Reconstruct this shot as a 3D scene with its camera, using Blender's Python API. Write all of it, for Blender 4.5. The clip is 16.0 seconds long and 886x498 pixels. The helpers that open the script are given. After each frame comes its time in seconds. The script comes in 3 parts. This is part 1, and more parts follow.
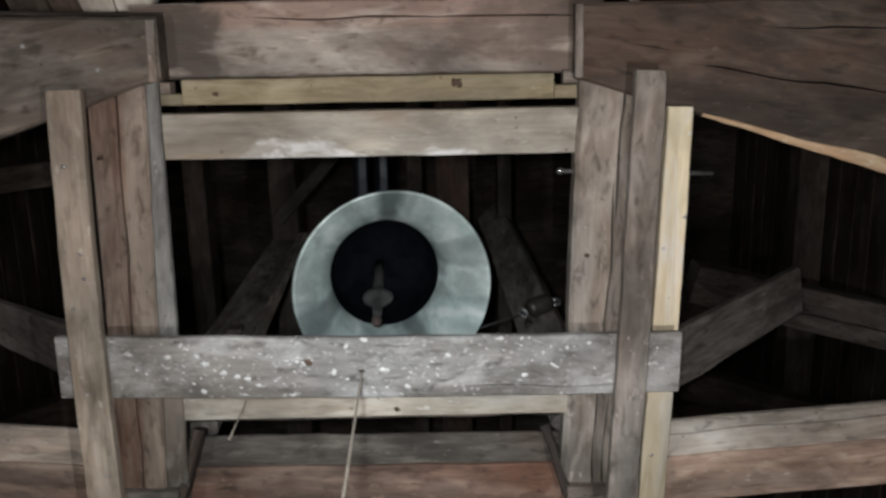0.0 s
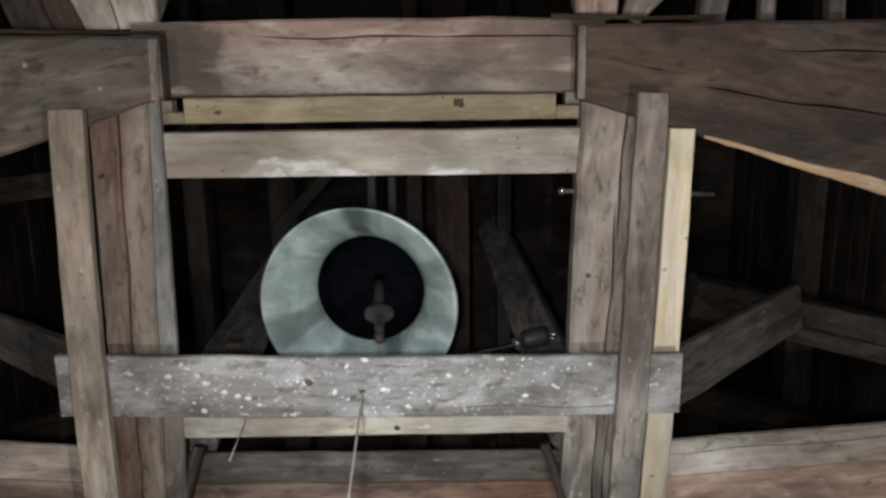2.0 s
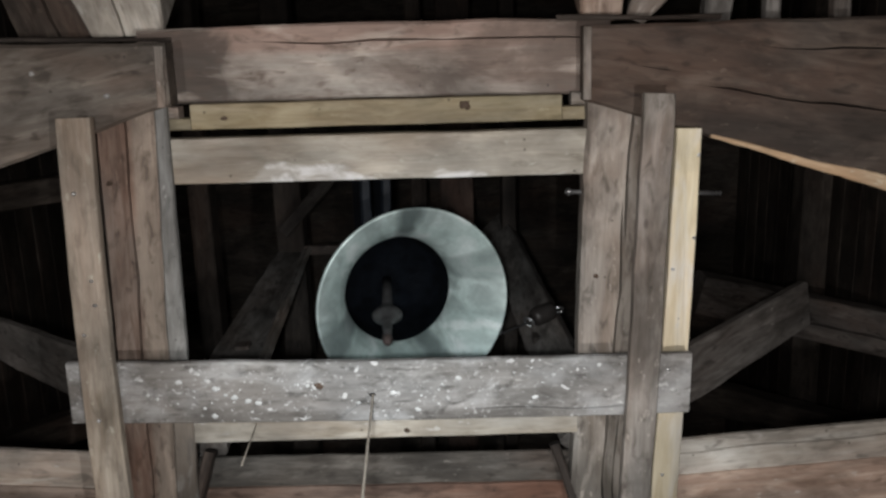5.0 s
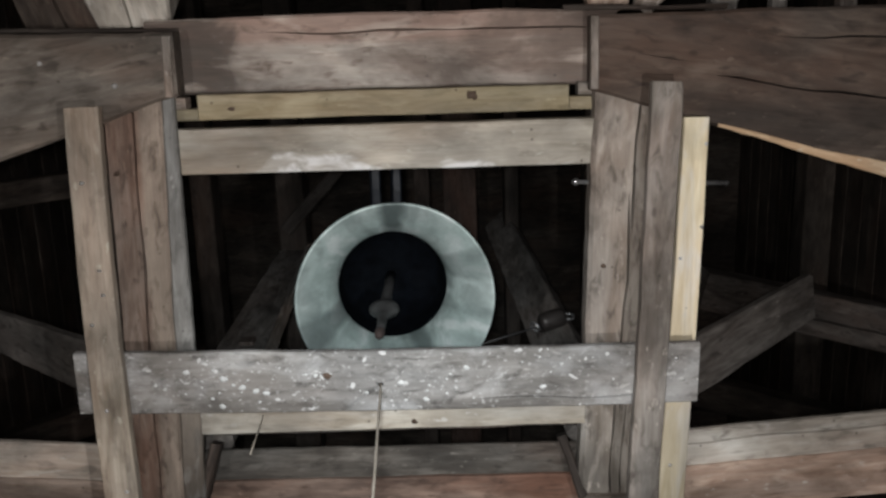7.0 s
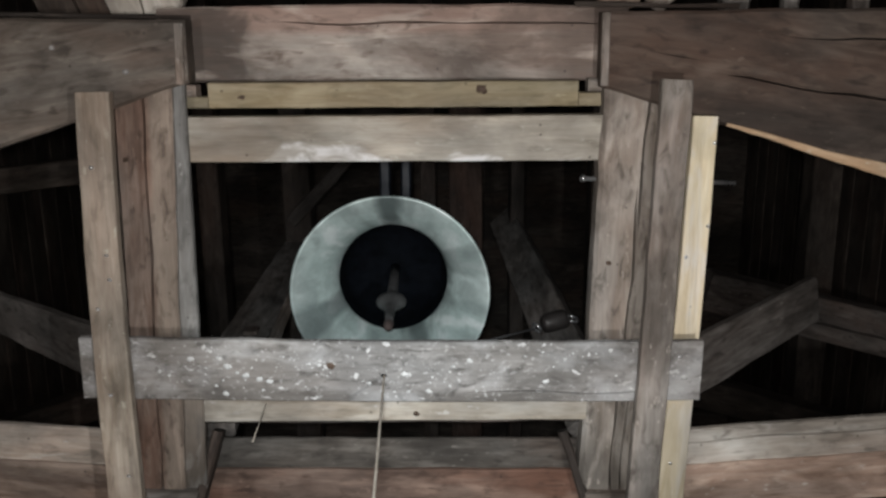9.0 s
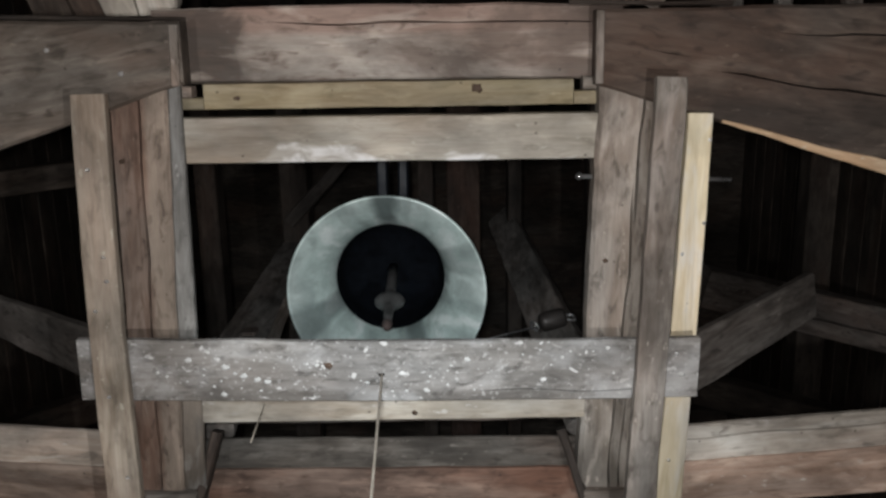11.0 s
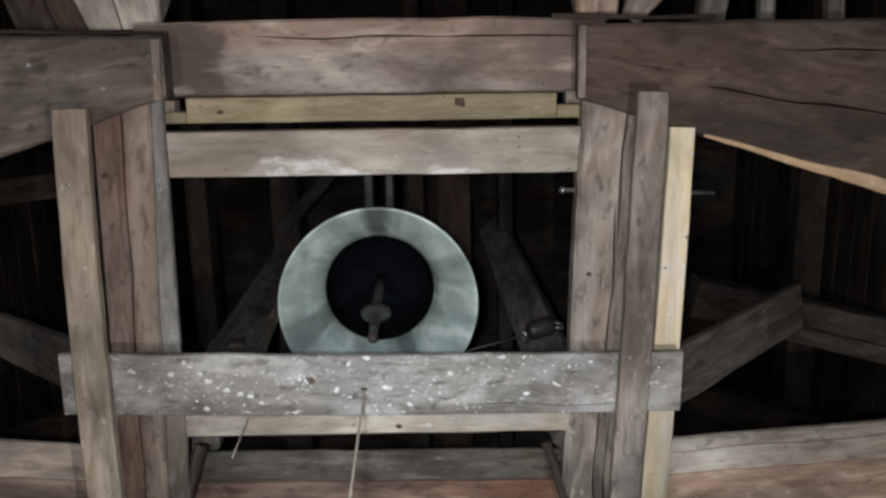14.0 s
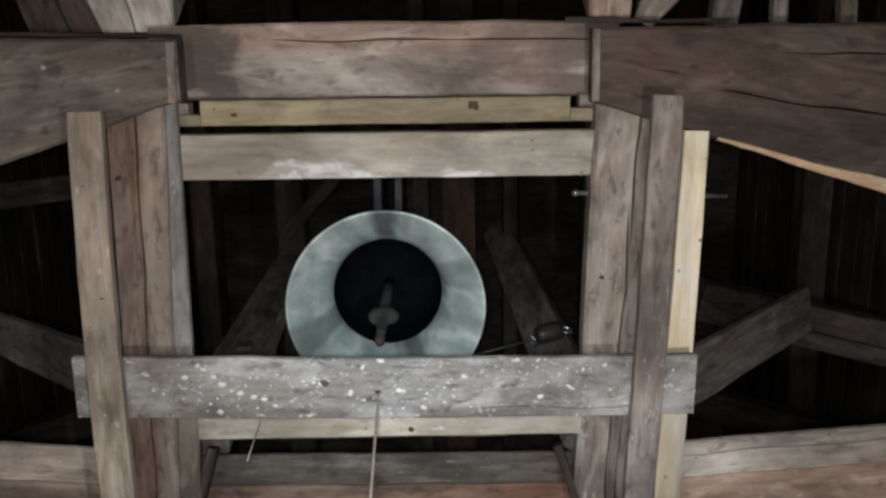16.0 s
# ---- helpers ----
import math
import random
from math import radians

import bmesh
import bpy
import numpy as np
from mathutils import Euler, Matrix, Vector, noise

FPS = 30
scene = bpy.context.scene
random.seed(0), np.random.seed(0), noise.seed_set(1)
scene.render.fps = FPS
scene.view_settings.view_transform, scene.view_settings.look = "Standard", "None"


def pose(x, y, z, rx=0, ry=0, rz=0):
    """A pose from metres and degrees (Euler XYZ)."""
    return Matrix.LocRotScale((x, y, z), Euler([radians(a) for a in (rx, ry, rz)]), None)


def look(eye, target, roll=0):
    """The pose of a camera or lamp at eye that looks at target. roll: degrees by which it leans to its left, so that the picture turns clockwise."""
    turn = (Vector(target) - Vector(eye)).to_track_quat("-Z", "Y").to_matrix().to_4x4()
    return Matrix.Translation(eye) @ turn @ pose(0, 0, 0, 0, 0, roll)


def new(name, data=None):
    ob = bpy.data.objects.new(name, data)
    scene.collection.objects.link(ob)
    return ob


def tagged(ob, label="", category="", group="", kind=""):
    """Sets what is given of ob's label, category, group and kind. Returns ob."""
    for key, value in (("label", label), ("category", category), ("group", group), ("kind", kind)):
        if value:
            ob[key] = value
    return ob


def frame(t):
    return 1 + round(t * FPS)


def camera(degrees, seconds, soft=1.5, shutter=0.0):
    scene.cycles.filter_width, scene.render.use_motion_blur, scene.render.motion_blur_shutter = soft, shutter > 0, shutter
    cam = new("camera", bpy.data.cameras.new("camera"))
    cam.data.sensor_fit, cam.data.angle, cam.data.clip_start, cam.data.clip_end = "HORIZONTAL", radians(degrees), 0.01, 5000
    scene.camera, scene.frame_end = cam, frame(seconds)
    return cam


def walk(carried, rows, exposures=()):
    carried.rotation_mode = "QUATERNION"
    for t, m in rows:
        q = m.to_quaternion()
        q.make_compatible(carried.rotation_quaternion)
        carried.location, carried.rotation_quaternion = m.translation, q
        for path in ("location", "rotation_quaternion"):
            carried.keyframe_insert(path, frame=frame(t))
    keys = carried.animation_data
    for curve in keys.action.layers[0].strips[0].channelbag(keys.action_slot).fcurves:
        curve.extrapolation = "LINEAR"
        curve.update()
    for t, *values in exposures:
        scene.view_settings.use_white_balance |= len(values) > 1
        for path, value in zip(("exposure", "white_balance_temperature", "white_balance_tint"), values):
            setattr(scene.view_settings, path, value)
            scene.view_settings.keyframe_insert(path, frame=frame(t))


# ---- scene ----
cam = camera(54.0, 16.0, soft=2.7, shutter=0.5)
PATH = [
    (0, (0.044, 0.039, 1.551), (0.045, 0.522, 3.492), -1.4),
    (0.5, (-0.022, 0.017, 1.553), (-0.021, 0.479, 3.499), -2.1),
    (1, (0.002, 0.018, 1.554), (-0.004, 0.503, 3.495), -0.7),
    (1.5, (0.024, 0.027, 1.552), (0.023, 0.508, 3.493), -0.8),
    (2, (0.036, -0.002, 1.562), (0.042, 0.473, 3.504), -1.7),
    (2.5, (0.058, -0.036, 1.569), (0.058, 0.439, 3.512), -1.4),
    (3, (0.06, -0.027, 1.564), (0.059, 0.448, 3.507), -1.5),
    (3.5, (0.057, -0.011, 1.561), (0.06, 0.463, 3.504), -2.2),
    (4, (0.048, -0.015, 1.562), (0.051, 0.462, 3.505), -2.2),
    (4.5, (0.033, -0.019, 1.563), (0.031, 0.462, 3.504), -1.5),
    (7, (0.0, 0.021, 1.553), (0.002, 0.491, 3.497), -2.1),
    (7.5, (-0.021, 0.015, 1.552), (-0.028, 0.494, 3.494), -0.8),
    (8, (-0.016, 0.029, 1.547), (-0.022, 0.513, 3.488), -0.2),
    (8.5, (-0.02, 0.026, 1.549), (-0.02, 0.507, 3.491), -0.7),
    (9, (-0.007, 0.029, 1.546), (-0.013, 0.506, 3.488), 0.2),
    (11.5, (0.0, 0.03, 1.543), (-0.004, 0.508, 3.485), -0.6),
    (12, (0.004, 0.024, 1.545), (0.002, 0.501, 3.487), -0.5),
    (12.5, (0.021, 0.027, 1.545), (0.027, 0.494, 3.49), -1.6),
    (13, (0.034, 0.015, 1.548), (0.038, 0.48, 3.494), -1.7),
    (13.5, (0.041, 0.003, 1.552), (0.044, 0.47, 3.497), -1.3),
    (14, (0.037, 0.007, 1.549), (0.039, 0.475, 3.493), -1.3),
    (14.5, (0.004, 0.005, 1.548), (0.007, 0.473, 3.492), -1.3),
    (15, (-0.017, 0.019, 1.544), (-0.014, 0.491, 3.487), -1.3),
    (15.5, (-0.017, 0.021, 1.547), (-0.012, 0.49, 3.491), -1.6),
    (16, (-0.006, 0.008, 1.548), (0.003, 0.468, 3.495), -2.1),
]
walk(cam, [(t, look(eye, target, roll)) for t, eye, target, roll in PATH])

# ---- light: three small work lamps and a torch held near the camera, and hardly any daylight ----
world = bpy.data.worlds.new("world")
scene.world = world
world.use_nodes = True
sky = world.node_tree.nodes.new("ShaderNodeTexSky")
sky.sky_type, sky.sun_disc = "NISHITA", False
sky.sun_elevation, sky.sun_rotation = radians(20), radians(140)
world.node_tree.links.new(sky.outputs[0], world.node_tree.nodes["Background"].inputs[0])
world.node_tree.nodes["Background"].inputs[1].default_value = 0.05


def lamp(name, eye, target, watts, size, colour):
    data = bpy.data.lights.new(name, "AREA")
    data.shape, data.size, data.energy, data.color = "DISK", size, watts, colour
    ob = new(name, data)
    ob.matrix_world = look(eye, target)
    return ob


lamp("work_lamp", (-0.03, 0.0, 1.47), (0.05, 1.05, 3.6), 21.5, 0.06, (1.0, 0.952, 0.905))
lamp("second_work_lamp", (-0.95, 0.10, 1.45), (-0.2, 0.8, 3.7), 11, 0.06, (1.0, 0.952, 0.905))
lamp("third_work_lamp", (0.40, 0.36, 1.40), (0.9, 1.1, 3.8), 24.5, 0.05, (1.0, 0.96, 0.92))
beam = new("torch_beam", bpy.data.lights.new("torch_beam", "SPOT"))
beam.data.energy, beam.data.spot_size, beam.data.spot_blend, beam.data.shadow_soft_size, beam.data.color = 170, radians(33), 1.0, 0.03, (0.90, 0.975, 1.0)
beam.matrix_world = look((-0.02, -0.02, 1.47), (-0.10, 0.86, 3.6))


# ---- materials ----
def ramp(nodes, stops):
    r = nodes.new("ShaderNodeValToRGB")
    while len(r.color_ramp.elements) < len(stops):
        r.color_ramp.elements.new(0.5)
    for e, (p, c) in zip(r.color_ramp.elements, stops):
        e.position = p
        e.color = (*c, 1) if not isinstance(c, (int, float)) else (c, c, c, 1)
    return r


class Tree:
    """Short hands for a node material."""

    def __init__(self, name, rough=0.8, metal=0.0, spec=0.3):
        self.mat = bpy.data.materials.new(name)
        self.mat.use_nodes = True
        self.n, self.l = self.mat.node_tree.nodes, self.mat.node_tree.links
        self.bsdf = self.n["Principled BSDF"]
        self.bsdf.inputs["Roughness"].default_value = rough
        self.bsdf.inputs["Metallic"].default_value = metal
        self.bsdf.inputs["Specular IOR Level"].default_value = spec
        co = self.n.new("ShaderNodeTexCoord")
        info = self.n.new("ShaderNodeObjectInfo")
        k = self.n.new("ShaderNodeVectorMath")
        k.operation = "SCALE"
        k.inputs[0].default_value = (17.0, 9.0, 5.0)
        self.l.new(info.outputs["Random"], k.inputs["Scale"])
        add = self.n.new("ShaderNodeVectorMath")
        self.l.new(co.outputs["Object"], add.inputs[0])
        self.l.new(k.outputs[0], add.inputs[1])
        self.plain, self.co, self.random = co.outputs["Object"], add.outputs[0], info.outputs["Random"]

    def noise(self, scale, stretch=(1, 1, 1), detail=5, distort=0.0, fixed=False, rough=0.55, shift=0.0):
        m = self.n.new("ShaderNodeMapping")
        m.inputs["Scale"].default_value = stretch
        m.inputs["Location"].default_value = (shift, shift * 1.7, shift * 0.6)
        self.l.new(self.plain if fixed else self.co, m.inputs["Vector"])
        x = self.n.new("ShaderNodeTexNoise")
        x.inputs["Scale"].default_value, x.inputs["Detail"].default_value = scale, detail
        x.inputs["Distortion"].default_value, x.inputs["Roughness"].default_value = distort, rough
        self.l.new(m.outputs[0], x.inputs["Vector"])
        return x.outputs["Fac"]

    def ramp(self, fac, stops):
        r = ramp(self.n, stops)
        self.l.new(fac, r.inputs[0])
        return r.outputs[0]

    def mix(self, fac, a, b, kind="MIX"):
        x = self.n.new("ShaderNodeMix")
        x.data_type, x.blend_type = "RGBA", kind
        for value, i in ((fac, 0), (a, 6), (b, 7)):
            if isinstance(value, (int, float)):
                x.inputs[i].default_value = value
            elif isinstance(value, tuple):
                x.inputs[i].default_value = (*value, 1)
            else:
                self.l.new(value, x.inputs[i])
        return x.outputs[2]

    def math(self, kind, a, b=0.0, clamp=True):
        x = self.n.new("ShaderNodeMath")
        x.operation, x.use_clamp = kind, clamp
        for value, i in ((a, 0), (b, 1)):
            if isinstance(value, (int, float)):
                x.inputs[i].default_value = value
            else:
                self.l.new(value, x.inputs[i])
        return x.outputs[0]

    def bump(self, fac, strength, distance=0.004):
        b = self.n.new("ShaderNodeBump")
        b.inputs["Strength"].default_value, b.inputs["Distance"].default_value = strength, distance
        self.l.new(fac, b.inputs["Height"])
        self.l.new(b.outputs[0], self.bsdf.inputs["Normal"])

    def done(self, colour, rough=None):
        self.l.new(colour, self.bsdf.inputs["Base Color"])
        if rough is not None:
            self.l.new(rough, self.bsdf.inputs["Roughness"])
        return self.mat


def wood(name, dark, mid, light, weather=(0.3, 0.3, 0.29), grey=0.4, droppings=0.0, lime=False, knots=0.5, rough=0.82, dirt=0.7, fibres=0.22, warmth=0.55, zones=(), scuffs=0.4):
    """Sawn or hewn timber with its grain along local x: fibre, blotches, weathering, dirt, knots, worm holes, bird lime."""
    m = Tree(name, rough)
    grain = m.noise(5, (0.9, 5.5, 5.5), 6, 1.3)
    fibre = m.noise(12, (0.9, 24, 24), 3)
    blotch = m.noise(3.1, (0.8, 1.8, 1.8), 7, 0.4, rough=0.62)
    colour = m.ramp(grain, [(0.30, dark), (0.5, mid), (0.70, light)])
    colour = m.mix(m.ramp(m.noise(2.7, (0.7, 1.7, 1.7), 6, 0.5, shift=3.1), [(0.42, 0.0), (0.62, grey)]), colour, weather)
    warm = tuple(c * k for c, k in zip(mid, (1.18, 0.88, 0.76)))
    colour = m.mix(m.ramp(m.noise(2.1, (0.6, 1.5, 1.5), 4, 0.3, shift=7.7), [(0.48, 0.0), (0.62, warmth)]), colour, warm)
    # old stains, weathered strips, darker ends and painted shade: (axis, size, offset, stops, colour)
    for axis, size, offset, stops, tone in zones:
        xyz = m.n.new("ShaderNodeSeparateXYZ")
        m.l.new(m.plain, xyz.inputs[0])
        ragged = m.math("MULTIPLY", m.noise(7, (1, 1, 1), 5, 0.5, fixed=True, shift=axis + 1.0), 0.16)
        place = m.math("ADD", m.math("ADD", m.math("MULTIPLY", xyz.outputs[axis], 1 / size, False), offset - 0.08, False), ragged)
        colour = m.mix(m.ramp(place, stops), colour, tone)
    pale = tuple(min(0.75, c * 1.35) for c in light)
    colour = m.mix(m.ramp(m.noise(8, (0.45, 1.7, 1.7), 6, 0.6, shift=1.3), [(0.55, 0.0), (0.70, 0.65)]), colour, pale)
    colour = m.mix(m.ramp(blotch, [(0.36, dirt), (0.53, 0.0)]), colour, tuple(c * 0.5 for c in dark))
    colour = m.mix(m.ramp(m.noise(24, (0.6, 1.5, 1.5), 5, 0.5, shift=5.5), [(0.54, 0.0), (0.70, dirt)]), colour, tuple(c * 0.55 for c in dark))
    colour = m.mix(0.8, colour, m.ramp(m.noise(1.9, (0.9, 1.6, 1.6), 5, 0.5, shift=9.3), [(0.34, 0.42), (0.60, 1.08)]), "MULTIPLY")
    colour = m.mix(fibres, colour, m.ramp(fibre, [(0.3, 0.3), (0.62, 1.0)]), "MULTIPLY")
    if knots:
        v = m.n.new("ShaderNodeTexVoronoi")
        v.inputs["Scale"].default_value = 3.0
        mp = m.n.new("ShaderNodeMapping")
        mp.inputs["Scale"].default_value = (1.3, 2.2, 2.2)
        m.l.new(m.co, mp.inputs["Vector"])
        m.l.new(mp.outputs[0], v.inputs["Vector"])
        colour = m.mix(m.ramp(v.outputs["Distance"], [(0.025, knots), (0.06, 0.0)]), colour, tuple(c * 0.3 for c in dark))
    # worm and nail holes
    h = m.n.new("ShaderNodeTexVoronoi")
    h.inputs["Scale"].default_value = 16
    m.l.new(m.co, h.inputs["Vector"])
    colour = m.mix(m.ramp(h.outputs["Distance"], [(0.04, 0.6), (0.07, 0.0)]), colour, (0.02, 0.017, 0.015))
    # small pale scuffs
    scuff = m.math("MULTIPLY", m.ramp(m.noise(46, (0.6, 1.2, 1.2), 3), [(0.64, 0.0), (0.70, scuffs)]),
                   m.ramp(m.noise(2.4, (1, 1, 1), 2), [(0.42, 0.0), (0.6, 1.0)]))
    colour = m.mix(scuff, colour, tuple(min(0.6, c * 1.5) for c in light))
    if droppings:
        wash = m.ramp(m.noise(6, (0.8, 1, 1), 5, 0.4, shift=2.2), [(0.48, 0.0), (0.72, 0.5)])
        colour = m.mix(wash, colour, (0.60, 0.62, 0.64))
        spots = m.math("MULTIPLY", m.ramp(m.noise(34, (0.9, 1.0, 1.0), 4, 0.3), [(0.635, 0.0), (0.69, 0.9)]),
                       m.ramp(m.noise(3.4, (1, 1, 1), 3), [(0.34, 0.25), (0.55, 1.0)]))
        fleck = m.ramp(m.noise(95, (0.9, 1.0, 1.0), 2, 0.2, shift=4.4), [(0.62, 0.0), (0.70, 0.5)])
        dark_spots = m.ramp(m.noise(52, (0.8, 1.2, 1.2), 3, 0.3, shift=6.1), [(0.61, 0.0), (0.69, 0.65)])
        colour = m.mix(m.math("MULTIPLY", dark_spots, droppings), colour, (0.07, 0.062, 0.055))
        colour = m.mix(m.math("MULTIPLY", fleck, droppings), colour, (0.62, 0.63, 0.64))
        colour = m.mix(m.math("MULTIPLY", spots, droppings), colour, (0.78, 0.79, 0.8))
    if lime:
        # whitewash stains that start at one edge of a board a metre long
        sep = m.n.new("ShaderNodeSeparateXYZ")
        m.l.new(m.plain, sep.inputs[0])
        wave = m.noise(8, (0.8, 1.5, 1.5), 5, 0.9, fixed=True)
        across = m.n.new("ShaderNodeMapRange")
        for i, value in zip((1, 2, 3, 4), (-0.045, 0.058, 0.0, 0.62)):
            across.inputs[i].default_value = value
        m.l.new(sep.outputs[1], across.inputs[0])
        where = m.ramp(m.math("MULTIPLY", sep.outputs[0], 0.93), [(0.18, 0.0), (0.25, 0.40), (0.41, 0.40), (0.47, 0.05), (0.58, 0.0), (0.65, 0.14), (0.73, 0.17), (0.77, 0.0)])
        edge = m.math("ADD", m.math("MULTIPLY", across.outputs[0], wave), m.math("MULTIPLY", where, m.math("ADD", across.outputs[0], 0.1)))
        patchy = m.ramp(m.noise(15, (0.8, 1.3, 1.3), 4, 0.7, fixed=True, shift=4.9), [(0.40, 0.25), (0.56, 1.0)])
        colour = m.mix(m.math("MULTIPLY", m.ramp(edge, [(0.345, 0.0), (0.41, 0.85)]), patchy), colour, (0.68, 0.68, 0.69))
    m.bump(m.mix(0.5, m.ramp(grain, [(0.2, 0.0), (0.8, 1.0)]), m.ramp(fibre, [(0.2, 0.0), (0.8, 1.0)])), 0.5, 0.004)
    return m.done(colour, m.ramp(blotch, [(0.3, rough - 0.12), (0.7, min(1, rough + 0.1))]))


OLD = wood("old_oak", (0.13, 0.095, 0.072), (0.26, 0.205, 0.165), (0.38, 0.325, 0.275), grey=0.45)
RUSSET = wood("russet_oak", (0.115, 0.080, 0.064), (0.21, 0.155, 0.128), (0.33, 0.265, 0.225), (0.31, 0.285, 0.26), grey=0.45, zones=(
    (1, 0.155, 0.5, [(0.36, 0.8), (0.47, 0.0)], (0.33, 0.28, 0.235)),))
TAN = wood("tan_plank", (0.20, 0.165, 0.13), (0.335, 0.288, 0.235), (0.45, 0.40, 0.34), (0.41, 0.39, 0.36), grey=0.4, warmth=0.3, dirt=0.45)
DUSTY = wood("dusty_brown_oak", (0.085, 0.066, 0.053), (0.16, 0.130, 0.108), (0.25, 0.215, 0.185), (0.22, 0.21, 0.195), grey=0.5)
RED = wood("reddish_pine", (0.155, 0.105, 0.08), (0.27, 0.198, 0.158), (0.385, 0.305, 0.255), grey=0.45, warmth=0.45)
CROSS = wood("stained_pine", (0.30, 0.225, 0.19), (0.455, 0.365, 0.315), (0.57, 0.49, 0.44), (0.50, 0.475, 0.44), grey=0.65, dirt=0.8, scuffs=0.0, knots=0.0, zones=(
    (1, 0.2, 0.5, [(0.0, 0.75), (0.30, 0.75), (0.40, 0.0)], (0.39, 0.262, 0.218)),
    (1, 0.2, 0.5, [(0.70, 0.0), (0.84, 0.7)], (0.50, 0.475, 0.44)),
    # left end: the knee's shadow put into the colour; right end: a stain
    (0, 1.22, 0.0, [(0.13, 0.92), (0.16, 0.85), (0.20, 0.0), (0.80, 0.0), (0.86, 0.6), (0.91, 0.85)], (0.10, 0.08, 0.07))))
BROWN = wood("dark_brown_oak", (0.040, 0.029, 0.023), (0.070, 0.052, 0.042), (0.115, 0.09, 0.074), (0.12, 0.105, 0.095), grey=0.35)
GREYED = wood("weathered_oak", (0.12, 0.10, 0.083), (0.235, 0.205, 0.178), (0.37, 0.34, 0.315), (0.36, 0.355, 0.345), grey=0.7, warmth=0.4)
# darker towards the joist's far end
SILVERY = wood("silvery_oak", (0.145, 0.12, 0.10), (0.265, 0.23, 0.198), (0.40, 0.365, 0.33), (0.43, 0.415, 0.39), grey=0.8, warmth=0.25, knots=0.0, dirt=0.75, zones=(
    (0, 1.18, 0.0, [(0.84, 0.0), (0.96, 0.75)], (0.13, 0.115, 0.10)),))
SILL = wood("grey_sill_oak", (0.32, 0.285, 0.25), (0.50, 0.455, 0.40), (0.62, 0.58, 0.53), (0.55, 0.535, 0.505), grey=0.6, warmth=0.4)
SILL_RED = wood("reddish_sill_pine", (0.28, 0.19, 0.145), (0.45, 0.325, 0.26), (0.57, 0.455, 0.38), grey=0.4, warmth=0.5)
# dimmer copy of the reddish pine, shade put into the colour
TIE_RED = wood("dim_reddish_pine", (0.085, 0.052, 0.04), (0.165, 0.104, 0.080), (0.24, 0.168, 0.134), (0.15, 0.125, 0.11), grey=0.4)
# Light on the joist's side face put into a pale colour; browner further along.
LIT_SIDE = wood("lit_joist_side", (0.19, 0.185, 0.175), (0.30, 0.295, 0.285), (0.42, 0.425, 0.42), (0.38, 0.385, 0.38), grey=0.5, warmth=0.1, dirt=0.6, zones=(
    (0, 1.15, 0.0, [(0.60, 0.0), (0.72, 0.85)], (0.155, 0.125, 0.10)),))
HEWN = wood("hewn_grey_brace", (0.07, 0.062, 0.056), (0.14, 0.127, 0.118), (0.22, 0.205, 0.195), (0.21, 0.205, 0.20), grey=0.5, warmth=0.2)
# ends darkened by dirt and by torch falloff put into the colour
SPLASHED = wood("bird_limed_board", (0.14, 0.13, 0.122), (0.26, 0.25, 0.24), (0.39, 0.385, 0.38), (0.44, 0.445, 0.45), grey=0.7, droppings=0.6, warmth=0.12, knots=0.0, fibres=0.12, dirt=0.85, zones=(
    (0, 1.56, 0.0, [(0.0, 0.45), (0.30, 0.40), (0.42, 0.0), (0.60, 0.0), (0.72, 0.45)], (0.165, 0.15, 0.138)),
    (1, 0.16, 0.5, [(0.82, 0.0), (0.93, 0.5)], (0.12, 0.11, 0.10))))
PALE = wood("pale_batten", (0.26, 0.22, 0.17), (0.40, 0.36, 0.30), (0.50, 0.47, 0.42), (0.45, 0.45, 0.44), grey=0.45, knots=0.0, dirt=0.3, warmth=0.12)
LIMED = wood("whitewash_stained_board", (0.25, 0.22, 0.175), (0.37, 0.335, 0.28), (0.46, 0.425, 0.37), (0.42, 0.41, 0.385), grey=0.45, lime=True, dirt=0.35, warmth=0.3)
YELLOW = wood("new_yellow_pine", (0.58, 0.50, 0.345), (0.69, 0.615, 0.45), (0.76, 0.70, 0.55), (0.66, 0.61, 0.50), grey=0.3, knots=0.5, rough=0.65, dirt=0.08, fibres=0.10, warmth=0.12)
OCHRE = wood("ochre_batten", (0.20, 0.165, 0.10), (0.285, 0.245, 0.16), (0.36, 0.32, 0.23), (0.31, 0.29, 0.245), grey=0.4, knots=0.0, dirt=0.35, fibres=0.2, warmth=0.2)
FRESH = wood("fresh_split_wood", (0.30, 0.205, 0.125), (0.45, 0.345, 0.23), (0.57, 0.47, 0.34), grey=0.1, warmth=0.3, dirt=0.3)
# timbers in the dark: much of the gloom is put into these colours
DARK = wood("gloomy_timber", (0.045, 0.036, 0.032), (0.095, 0.080, 0.071), (0.165, 0.147, 0.136), (0.16, 0.152, 0.148), grey=0.5)
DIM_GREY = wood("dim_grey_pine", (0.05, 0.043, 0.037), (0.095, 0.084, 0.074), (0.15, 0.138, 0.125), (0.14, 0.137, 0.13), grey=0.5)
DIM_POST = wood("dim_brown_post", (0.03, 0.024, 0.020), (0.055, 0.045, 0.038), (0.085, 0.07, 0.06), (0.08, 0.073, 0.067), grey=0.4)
UPPER = wood("gloomy_reddish_pine", (0.026, 0.016, 0.012), (0.046, 0.029, 0.023), (0.07, 0.047, 0.038), (0.07, 0.057, 0.05), grey=0.3)
